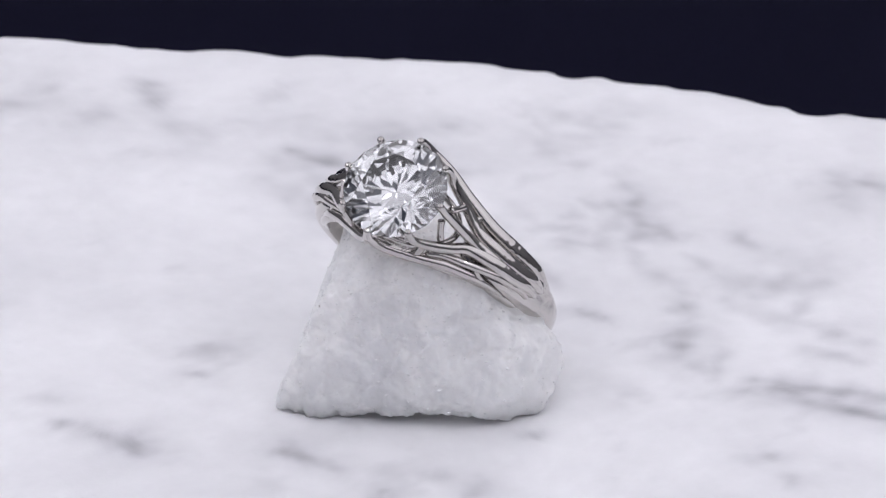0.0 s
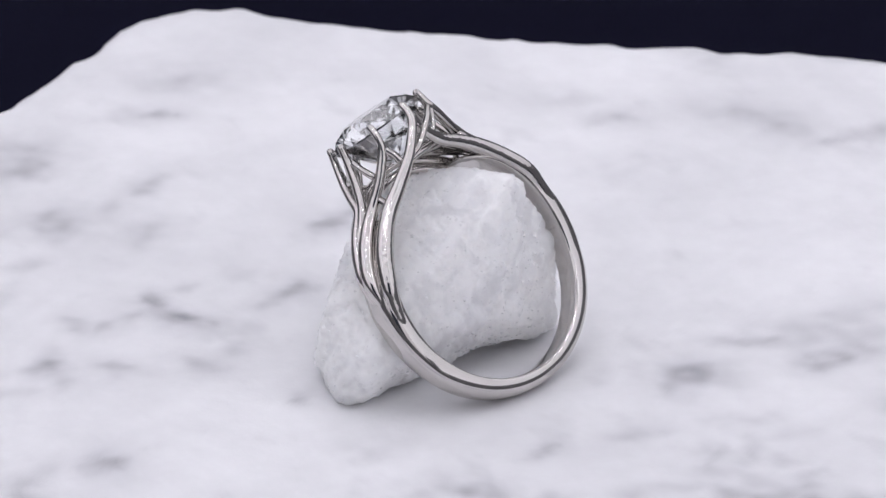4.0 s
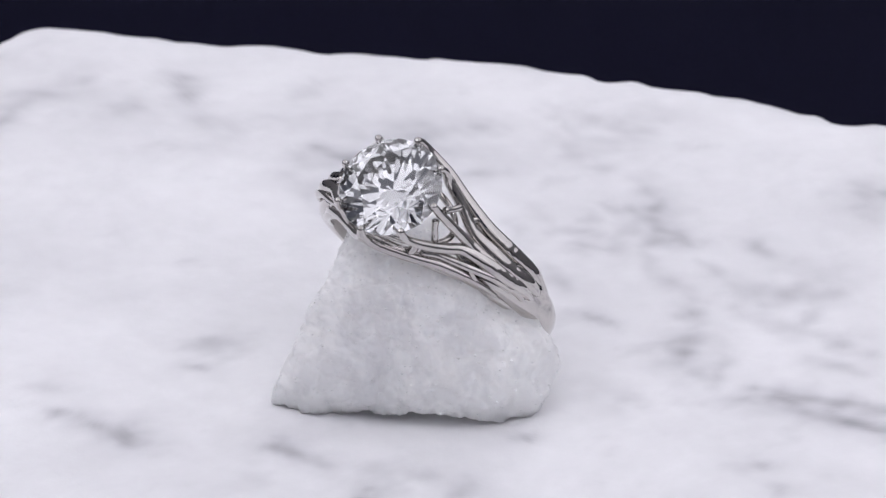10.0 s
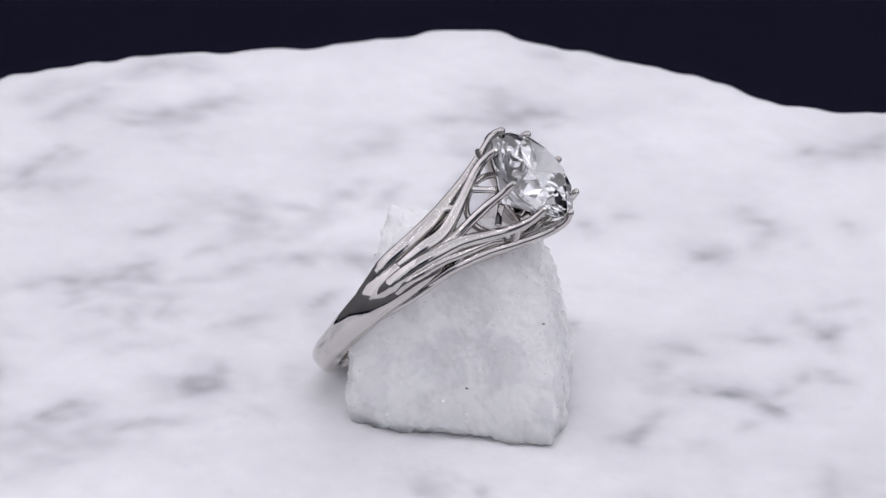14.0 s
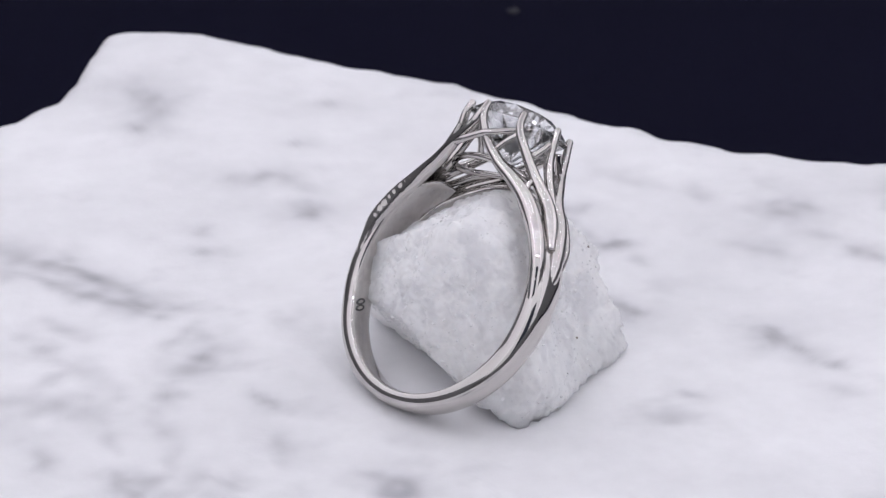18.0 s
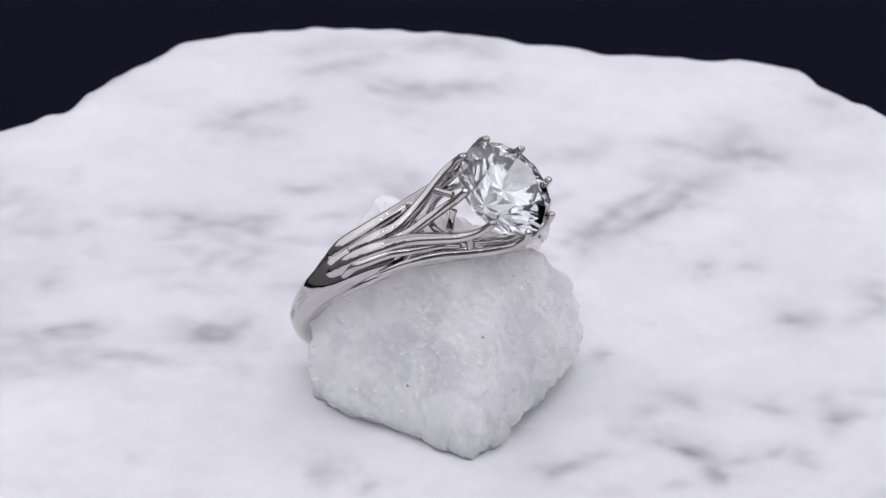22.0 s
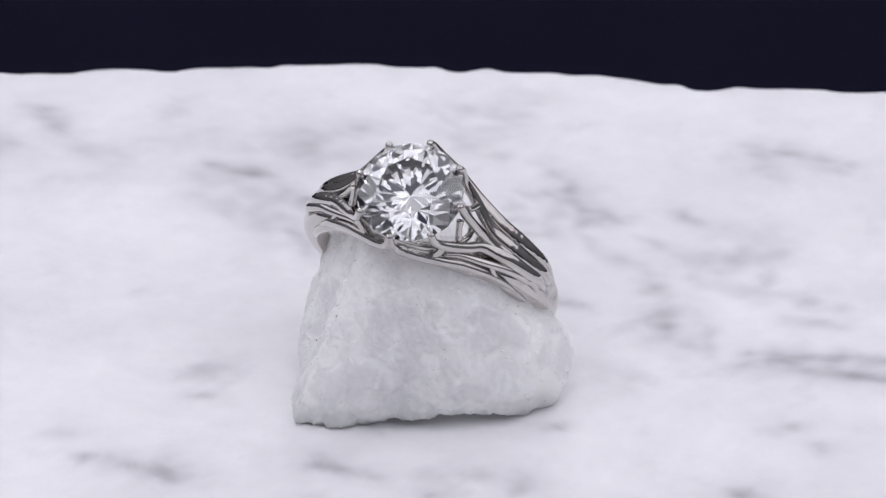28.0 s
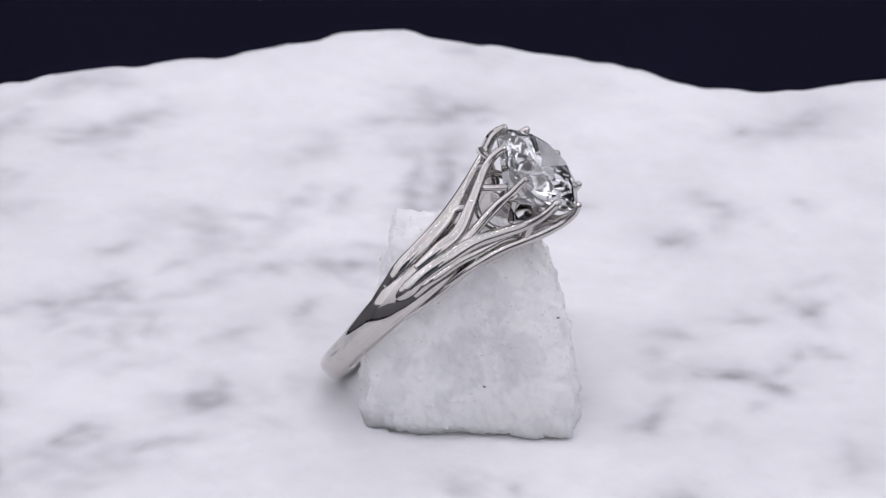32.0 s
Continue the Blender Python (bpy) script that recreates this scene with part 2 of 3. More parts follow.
vein(0.8, 0.21, (42.1, 12.9), (41.7, 9.0))
vein(1.2, 0.21, (31.1, 5.0), (33.4, 3.0), (33.0, 0.3))
vein(1.0, 0.26, (24.6, -0.1), (26.7, -5.1), (28.7, -7.6))
vein(0.6, 0.47, (19.6, -12.1), (22.8, -15.0), (25.6, -17.2), (27.3, -19.3), (29.7, -20.7))
vein(0.8, 0.26, (26.2, -9.2), (27.7, -12.9))
vein(1.0, 0.26, (35.2, -11.2), (35.5, -15.0), (37.3, -17.2))
vein(0.5, 0.32, (14.4, -20.9), (14.6, -22.2))
vein(0.5, 0.26, (14.2, -25.1), (14.8, -26.2))
vein(0.5, 0.42, (5.4, -26.9), (5.2, -28.3))
vein(1.6, 0.32, (-55.5, -5.7), (-55.4, -1.2))
vein(0.6, 0.47, (-49.7, -8.2), (-49.1, -6.3))
vein(1.2, 0.32, (-46.2, -22.1), (-46.9, -18.6))
vein(0.8, 0.32, (-36.6, 26.7), (-36.4, 29.6))
vein(0.8, 0.21, (-41.0, 25.7), (-40.8, 28.7))
vein(1.0, 0.37, (-34.6, 37.6), (-33.2, 40.7))
vein(0.6, 0.37, (-26.9, 42.7), (-26.6, 45.6))
vein(0.6, 0.53, (-9.6, -29.1), (-9.8, -26.9))
vein(0.5, 0.42, (-13.8, -9.6), (-15.1, -7.5), (-15.4, -5.1))
vein(0.6, 0.47, (5.4, -28.7), (6.3, -27.3))
vein(0.6, 0.32, (5.7, -34.9), (6.9, -33.5))
vein(0.8, 0.26, (3.8, 26.2), (3.0, 29.7), (1.6, 34.9))
vein(0.5, 0.21, (4.0, 22.0), (4.7, 25.8))
vein(0.8, 0.26, (19.9, 11.9), (21.6, 14.7))
vein(0.6, 0.26, (23.2, 17.5), (23.1, 20.1))
vein(0.6, 0.16, (17.6, 18.4), (17.5, 22.4))
vein(0.8, 0.26, (-26.2, -26.8), (-26.3, -23.7))
vein(1.6, 0.13, (-27.6, 22.9), (-27.0, 26.7))
vein(1.2, 0.16, (9.2, -10.1), (10.0, -7.4))
vein(1.4, 0.37, (58.7, -3.7), (58.8, -7.3), (56.9, -9.3))
vein(0.8, 0.42, (51.1, -0.4), (49.4, -3.9), (49.6, -9.0))
vein(0.8, 0.37, (44.1, 14.4), (43.5, 12.6))
vein(0.6, 0.26, (45.6, 10.1), (46.8, 6.8))
vein(0.8, 0.37, (35.7, -24.9), (33.6, -27.7))
vein(0.5, 0.32, (32.0, -29.1), (32.0, -31.1))
vein(0.6, 0.26, (37.5, -21.0), (36.9, -23.9))
vein(0.6, 0.37, (27.7, 22.3), (27.3, 19.7))
vein(0.5, 0.37, (25.0, 18.9), (25.3, 14.7), (26.2, 11.2))
vein(0.6, 0.26, (26.3, 27.7), (25.5, 25.2))
vein(0.5, 0.42, (8.4, 30.2), (8.5, 27.6), (8.7, 25.4))
vein(0.4, 0.32, (-17.6, -16.4), (-16.0, -18.4), (-14.3, -22.7))
vein(0.5, 0.21, (-6.6, -29.8), (-6.7, -32.9))
vein(0.5, 0.26, (-18.4, -13.9), (-18.3, -16.1))
vein(0.4, 0.21, (-10.1, -4.0), (-9.8, -5.8))
vein(1.2, 0.26, (27.8, 2.1), (29.9, 0.4), (34.0, 1.0))
vein(0.6, 0.21, (27.4, 35.7), (24.9, 28.5))
vein(1.6, 0.19, (26.2, 31.5), (29.1, 29.9), (31.5, 29.7))
vein(0.5, 0.21, (24.1, 20.5), (24.9, 16.5), (25.0, 14.3))
vein(0.6, 0.47, (-27.7, 3.2), (-26.2, 1.0), (-24.9, -1.7))
vein(0.6, 0.26, (-8.6, -13.3), (-6.9, -14.3))
vein(0.8, 0.21, (1.1, 47.0), (0.5, 43.6))
vein(1.2, 0.32, (-15.9, 56.9), (-11.8, 57.4), (-9.6, 56.6))
vein(1.2, 0.26, (7.8, 48.9), (10.6, 49.8))
vein(2.0, 0.16, (3.0, 45.2), (8.6, 43.9), (10.0, 39.3))
vein(1.6, 0.21, (14.0, 35.1), (17.3, 33.3))
vein(1.0, 0.26, (-15.7, 10.2), (-13.9, 10.1))
vein(0.6, 0.21, (-29.5, 9.3), (-28.0, 8.3))
vein(0.5, 0.21, (12.7, -21.4), (14.1, -22.3))
vein(1.2, 0.13, (31.0, 34.5), (37.3, 32.4))


def vein_depths(spots):
    """How grey the marble is at each of many spots, in millimetres."""
    warped, own = np.empty((len(spots), 2)), np.empty((len(spots), 2))
    for i, (x, y) in enumerate(spots):
        warped[i] = (x + 0.7 * noise.noise((x * 0.35, y * 0.35, 3.0)) + 0.25 * noise.noise((x * 1.1, y * 1.1, 7.0)),
                     y + 0.7 * noise.noise((x * 0.35, y * 0.35, 13.0)) + 0.25 * noise.noise((x * 1.1, y * 1.1, 17.0)))
        cloud = noise.fractal((x * 0.07, y * 0.07, 2.0), 0.6, 2.0, 5)
        streak = noise.fractal((x * 0.12 + y * 0.03, y * 0.19 - x * 0.05, 9.0), 0.7, 2.0, 4)
        own[i] = (max(0.0, 0.07 * cloud + 0.03) + max(0.0, streak - 0.42) * 0.22, 1.05 + 0.6 * max(-0.8, noise.noise((x * 0.6, y * 0.6, 21.0))))
    total = np.zeros(len(spots))
    for wide, depth, line in VEINS:
        best = np.zeros(len(spots))
        long = sum(math.dist(a, b) for a, b in zip(line, line[1:]))
        done = 0.0
        for a, b in zip(line, line[1:]):
            a, b = np.array(a), np.array(b)
            size = float(np.linalg.norm(b - a))
            along = np.clip((warped - a) @ (b - a) / size ** 2, 0, 1)
            gap = np.linalg.norm(warped - a - along[:, None] * (b - a), axis=1)
            # thin and pale at its ends
            end = np.minimum(done + along * size, long - done - along * size) / max(0.3 * long, 1e-6)
            girth = (1.25 * wide + 0.25) * (0.7 + 0.3 * np.minimum(1, end))
            core = (0.6 + 0.4 * np.minimum(1, end)) * np.exp(-(gap / girth) ** 2)
            # a pale halo round the streak
            best = np.maximum(best, 0.68 * core + 0.32 * np.exp(-(gap / (2.1 * wide + 1.0)) ** 2))
            done += size
        total = np.maximum(total, depth * best) + 0.15 * np.minimum(total, depth * best)
    return np.minimum(0.9, total * own[:, 1] + own[:, 0])


def build_slab():
    bm = bmesh.new()
    layer = bm.verts.layers.float.new("vein")
    across, around = 140, 560
    rings, spots = [], []
    for k in range(1, across + 1):
        f = k / across
        ring = []
        for j in range(around):
            t = 360 * j / around
            r = slab_edge(t) * f
            x, y = r * math.cos(math.radians(t)), r * math.sin(math.radians(t))
            z = 0.10 * noise.noise((x * 0.12, y * 0.12, 5.0)) * f
            edge = slab_edge(t) * (1 - f)
            if edge < 2.2:
                z -= 0.55 * ((2.2 - edge) / 2.2) ** 2 * (1.0 + 0.8 * noise.noise((x * 0.4, y * 0.4, 8.0)))
            v = bm.verts.new((x * MM, y * MM, z * MM))
            spots.append((x, y))
            ring.append(v)
        rings.append(ring)
    for v, depth in zip((v for ring in rings for v in ring), vein_depths(spots)):
        v[layer] = depth
    for depth, out in ((1.2, 0.5), (3.5, 1.0), (8, 1.6), (14, 1.9), (20, 1.2), (SLAB_DEEP / MM, 0.0)):
        ring = []
        for j in range(around):
            t = 360 * j / around
            a = math.radians(t)
            r = slab_edge(t) + out + 0.9 * noise.noise((math.cos(a) * 12, math.sin(a) * 12, depth * 0.3))
            v = bm.verts.new((r * math.cos(a) * MM, r * math.sin(a) * MM, -depth * MM))
            v[layer] = 0.12
            ring.append(v)
        rings.append(ring)
    centre = bm.verts.new((0, 0, 0))
    for j in range(around):
        bm.faces.new((centre, rings[0][j], rings[0][(j + 1) % around]))
    for one, two in zip(rings, rings[1:]):
        for j in range(around):
            i = (j + 1) % around
            bm.faces.new((one[j], two[j], two[i], one[i]))
    bm.faces.new(rings[-1][::-1])
    slab = new("marble_slab", as_mesh("marble_slab", bm, MARBLE))
    return tagged(slab, "rough-edged white marble slab with grey veins on dark cloth", "stone slab")


def disc(radius, low, high, bevel):
    bm = bmesh.new()
    bmesh.ops.create_cone(bm, cap_ends=True, segments=128, radius1=radius, radius2=radius, depth=high - low)
    bmesh.ops.bevel(bm, geom=[e for e in bm.edges if abs(e.verts[0].co.z - e.verts[1].co.z) < 1e-6], offset=bevel, segments=2, affect="EDGES")
    bmesh.ops.translate(bm, verts=bm.verts, vec=(0, 0, (low + high) / 2))
    return bm


def build_turntable():
    table = tagged(new("turntable"), "round turntable covered with navy-black cloth", "turntable")
    table.empty_display_size = 0.02
    part("platter", disc(0.300, -0.038, -0.0272, 0.002), PLASTIC, table, "white plastic platter", smooth=False)
    part("cloth_cover", disc(0.303, -0.0272, -SLAB_DEEP, 0.0005), CLOTH, table, "navy-black cloth", smooth=False)
    return table


def build_lint():
    """A fluff of lint on the cloth."""
    bm = bmesh.new()
    dice = random.Random(3)
    bmesh.ops.create_icosphere(bm, subdivisions=2, radius=0.0005)
    for v in bm.verts:
        v.co *= dice.uniform(0.6, 1.5)
        v.co.z *= 0.5
    lint = new("lint", as_mesh("lint", bm, LINT))
    lint.location = (-0.0327, -0.1217, -SLAB_DEEP + 0.0002)
    return tagged(lint, "small grey fluff of lint on the dark cloth", "lint")


# ---------------------------------------------------------------- the rock
ROCK_CUTS = ((-118, 16, 9.8), (145, 20, 12.3), (7, 19, 6.2), (45, 10, 5.9), (-52, 54, 10.6), (21, -41, 0.7), (179, 63, 14.8),
             (-125, 11, 9.6), (142, 7, 11.4), (-73, 12, 10.5), (165, 21, 13.0), (88, 27, 11.9), (-122, -31, 7.1), (-5, 22, 7.3),
             (-144, 47, 13.7), (116, -21, 9.8), (-44, 63, 11.6), (16, -31, 1.3), (146, 66, 15.0), (-59, 47, 10.5), (138, -43, 7.4),
             (69, 4, 8.5), (144, 21, 10.8), (-34, -28, 6.9), (-89, -33, 7.7), (-133, 6, 10.2), (-96, 62, 12.8), (18, -61, 0.2))


ROCK_DENTS = ((142, 32, 22, 0.8), (7, -25, 34, 0.8), (139, -5, 24, 1.0), (-138, 38, 34, 0.4), (3, 49, 24, 0.4), (166, 48, 10, 0.7), (-46, -1, 16, 0.1),
              (161, -18, 10, 0.6), (-71, -15, 10, 0.5), (106, 46, 10, 0.5), (30, -40, 10, 0.5), (-28, -27, 10, 0.4), (-107, 43, 10, 0.3))


ROCK_HOLLOWS = ((-6.2, -4.6, 3.2, 1.0), (-1.5, 4.2, 3.6, 1.8), (-3.0, -8.2, 3.4, 1.0), (-10.0, 5.8, 2.4, 0.3))


def aim(az, el):
    a, e = math.radians(az), math.radians(el)
    return (math.cos(a) * math.cos(e), math.sin(a) * math.cos(e), math.sin(e))


def build_rock():
    bm = bmesh.new()
    bmesh.ops.create_icosphere(bm, subdivisions=7, radius=1.0)
    dents = [(Vector(aim(az, el)), math.radians(w), deep) for az, el, w, deep in ROCK_DENTS]
    cuts = []
    for az, el, d in ROCK_CUTS:
        cuts.append((*aim(az, el), d))
    cuts.append((0, 0, -1, 0.0))
    cuts = np.array(cuts)
    heart = np.array((-4.0, 0.0, 6.0))
    room = cuts[:, 3] - cuts[:, :3] @ heart
    for v in bm.verts:
        d = np.array(v.co.normalized())
        c = cuts[:, :3] @ d
        reach = room / np.maximum(c, 1e-6)
        reach = reach[c > 1e-6]
        r = np.sum(np.minimum(reach, 60.0) ** -70.0) ** (-1 / 70.0)
        way = Vector(d)
        for middle, wide, deep in dents:
            r -= deep * math.exp(-(way.angle(middle) / wide) ** 2)
        q = Vector(heart + d * r)
        (chip_0, chip_1, *_), (flake, *_) = noise.voronoi(q * 0.5)
        (bit_0, bit_1, *_), (crumb, *_) = noise.voronoi(q * 1.3)
        grain = noise.voronoi(q * 3.2)[0]
        rough = 0.22 * noise.fractal(q * 0.5, 0.8, 2.0, 6) - 0.22
        rough += 0.45 * (chip_1 - chip_0) + 0.24 * (bit_1 - bit_0) + 0.07 * (grain[1] - grain[0])
        # broken faces: each flake and crumb lies a little higher or lower than the next
        rough += 0.36 * noise.noise(flake * 5.3) + 0.16 * noise.noise(crumb * 7.7)
        p = heart + d * (r + rough)
        # hollows under two of its sides
        lift = sum(h * math.exp(-((p[0] - x) ** 2 + (p[1] - y) ** 2) / (w * w)) for x, y, w, h in ROCK_HOLLOWS)
        p[2] = max(p[2], 0.0, lift - 0.12 + 0.15 * noise.noise(q * 1.3))
        v.co = p * MM
    rock = new("rock", as_mesh("rock", bm, ROCK))
    flecks = bmesh.new()
    dice = random.Random(5)
    spots = [v for v in rock.data.vertices if v.co.z > 0.0008]

    def fleck(bm, v, size, lift):
        side = v.normal.orthogonal().normalized()
        lean = Vector(aim(math.degrees(math.atan2(v.normal.y, v.normal.x)) + dice.uniform(-40, 40), dice.uniform(48, 75)))
        side = (side - lean * side.dot(lean)).normalized()
        other = lean.cross(side)
        middle = v.co + v.normal * lift
        rim = [bm.verts.new(middle + size * dice.uniform(0.7, 1.2) * (math.cos(k * math.pi / 3) * side + math.sin(k * math.pi / 3) * other)) for k in range(6)]
        foot = bm.verts.new(middle - lean * size * 1.4)
        bm.faces.new(rim)
        for k in range(6):
            bm.faces.new((rim[(k + 1) % 6], rim[k], foot))
    for v in dice.sample(spots, 900):
        fleck(flecks, v, dice.uniform(0.00005, 0.00016), 0.00001)
    for place in ((-11.3, -1.2, 8.5), (-9.2, 3.9, 3.7)):
        specks = bmesh.new()
        near = min(spots, key=lambda v: (v.co - Vector(place) * MM).length)
        fleck(specks, near, 0.00013, 0.00002)
        part("dark_speck", specks, SPECK, rock, "tiny dark speck", smooth=False)
    tagged(part("crystal_fleck", flecks, CRYSTAL, rock, "tiny glinting crystals", smooth=False), kind="stuff")
    return tagged(rock, "rough white crystalline marble rock holding the ring", "rock")


# ---------------------------------------------------------------- the ring
RING_AXIS = Vector((0.711, 0.3221, 0.625)).normalized()
RING_UP = Vector((-0.4669, -0.4484, 0.7622))
RING_UP = (RING_UP - RING_AXIS * RING_UP.dot(RING_AXIS)).normalized()
RING_CENTRE = Vector((0.1759, 2.1636, 7.7634)) * MM
HEAD_SHIFT = 0.28
R_IN = 8.31
STAMP = -111.0
TIP_R, TIP_H = 3.86, 13.32


def ring_pose():
    y = -RING_AXIS
    x = y.cross(RING_UP)
    m = Matrix((x, y, RING_UP)).transposed().to_4x4()
    m.translation = RING_CENTRE
    return m


def polar(alpha, rho, y):
    """A point of the ring: angle from the top in degrees, distance from the centre and place along the axis."""
    a = math.radians(alpha)
    return (rho * math.sin(a), y, rho * math.cos(a))


def build_band(ring):
    """The plain hoop: a rounded section below, thinning to a shell under the vines at the shoulders."""
    bm = bmesh.new()
    loops = []
    for alpha in np.linspace(29, 331, 134):
        up = abs(alpha - 180)
        rise = max(0.0, (up - 68) / 74)
        half = 1.08 + 0.62 * min(1.0, rise * 1.25)
        end = max(0.0, (up - 134) / 17)
        half *= 1 - 0.45 * end * end
        thick = float(np.interp(up, (0, 25, 60, 90, 102, 112, 122, 132, 142, 151), (1.26, 1.38, 1.62, 1.70, 1.66, 1.52, 1.38, 1.05, 0.60, 0.34)))
        loop = []
        for k in range(28):
            t = 2 * math.pi * k / 28
            c, s = math.cos(t), math.sin(t)
            y = half * math.copysign(abs(c) ** 0.7, c) - 0.2 * min(1.0, rise)
            if s >= 0:
                out = thick * (0.34 + 0.66 * s ** 0.85)
            else:
                out = thick * 0.34 * (1 - abs(s) ** 0.5)
            loop.append(bm.verts.new(Vector(polar(alpha, R_IN + out, y)) * MM))
        loops.append(loop)
    for one, two in zip(loops, loops[1:]):
        for k in range(28):
            bm.faces.new((one[k], one[(k + 1) % 28], two[(k + 1) % 28], two[k]))
    bm.faces.new(loops[0][::-1])
    bm.faces.new(loops[-1])
    bmesh.ops.recalc_face_normals(bm, faces=bm.faces)
    return part("band", bm, METAL, ring)


def tip(angle):
    a = math.radians(angle)
    return (TIP_R * math.cos(a) + HEAD_SHIFT, TIP_R * math.sin(a), TIP_H)


def strand(ring, name, path, radii, **kw):
    """One vine of the head, from its foot on the hoop to its free end. A twig ends inside the vines that it joins."""
    if name == "twig":
        a, b, c = (Vector(p) for p in (path[0], path[1], path[-1]))
        path = [a.lerp(b, 0.3), b, c.lerp(b, 0.3)]
    return part(name, tube(path, radii, **kw), METAL, ring)


def build_strands(ring):
    """Vines grow out of the hoop at both shoulders, cross one another and end in eight prongs round the gem."""
    # one shoulder: four prongs, the low vine that leaves the rail, the prong on the low side, and the twigs between them
    for name, path, radii in (
            ("prong", [polar(-98, 8.95, -0.7), polar(-86, 9.1, -1.0), polar(-76, 9.12, -1.25), (-8.38, -1.5, 3.6), (-7.16, -1.62, 5.52), (-5.38, -1.95, 7.33),
                       (-3.43, -2.75, 8.72), (-1.65, -3.65, 10.15), (-0.2, -4.02, 11.7), (0.2, -4.04, 12.6), tip(270)],
             (0.25, 0.42, 0.54, 0.64, 0.68, 0.62, 0.52, 0.42, 0.36, 0.32, 0.28)),
            ("prong", [polar(-80, 9.4, -0.6), (-8.95, -0.5, 4.1), (-7.85, -0.40, 5.84), (-6.67, -0.58, 7.19),
                       (-5.17, -0.92, 8.45), (-3.82, -1.95, 9.93), (-2.75, -2.6, 11.42), (-2.55, -2.84, 12.5), tip(225)],
             (0.25, 0.58, 0.62, 0.55, 0.46, 0.40, 0.35, 0.31, 0.28)),
            ("prong", [(-7.9, 0.1, 5.8), (-7.06, 0.1, 7.0), (-6.06, 0.02, 7.9), (-5.2, -0.04, 8.9), (-4.6, -0.05, 10.1), (-4.08, -0.04, 11.45), (-3.75, 0.0, 12.5), tip(180)],
             (0.2, 0.38, 0.39, 0.38, 0.36, 0.34, 0.31, 0.28)),
            ("prong", [polar(-78, 9.4, 0.0), (-8.8, 0.1, 4.4), (-7.95, 0.3, 5.9), (-6.8, 0.38, 7.3), (-5.23, 0.6, 8.6), (-4.4, 1.4, 9.7),
                       (-3.65, 2.1, 10.8), (-2.75, 2.75, 12.2), tip(135)],
             (0.25, 0.56, 0.58, 0.54, 0.46, 0.41, 0.38, 0.31, 0.28)),
            ("vine", [polar(-75, 9.35, 0.6), (-8.7, 0.55, 4.72), (-8.16, 0.72, 5.48), (-7.4, 0.88, 6.5), (-6.14, 1.28, 7.59), (-5.03, 1.57, 8.3), (-3.92, 1.85, 8.99),
                      (-3.0, 2.3, 9.4)], (0.2, 0.32, 0.34, 0.33, 0.31, 0.30, 0.30, 0.28)),
            ("prong", [polar(-58, 8.9, 1.5), (-6.1, 1.75, 6.7), (-4.2, 2.25, 8.3), (-2.6, 2.9, 9.4), (-1.2, 3.5, 10.6), (-0.1, 3.9, 11.7), (0.2, 4.02, 12.6), tip(90)],
             (0.2, 0.38, 0.42, 0.46, 0.45, 0.40, 0.34, 0.29)),
            ("branch", [(-3.15, 2.5, 11.4), (-2.75, 2.75, 10.6), (-2.05, 2.85, 9.8), (-1.2, 2.9, 9.2)], (0.28, 0.32, 0.34, 0.34)),
            ("twig", [(-3.8, -0.3, 12.2), (-3.95, -1.0, 11.2), (-3.95, -1.8, 10.1)], (0.28, 0.24, 0.28)),
            ("twig", [(-4.5, -1.2, 9.0), (-4.65, -1.8, 8.45), (-4.7, -2.15, 7.8)], (0.28, 0.25, 0.28)),
            ("twig", [(-2.62, -2.75, 11.7), (-2.4, -3.1, 10.8), (-2.25, -3.15, 10.0)], (0.28, 0.24, 0.28)),
            ("twig", [(-3.65, 0.3, 12.2), (-3.65, 0.9, 11.3), (-3.8, 1.5, 10.5)], (0.28, 0.24, 0.28))):
        strand(ring, name, path, radii)
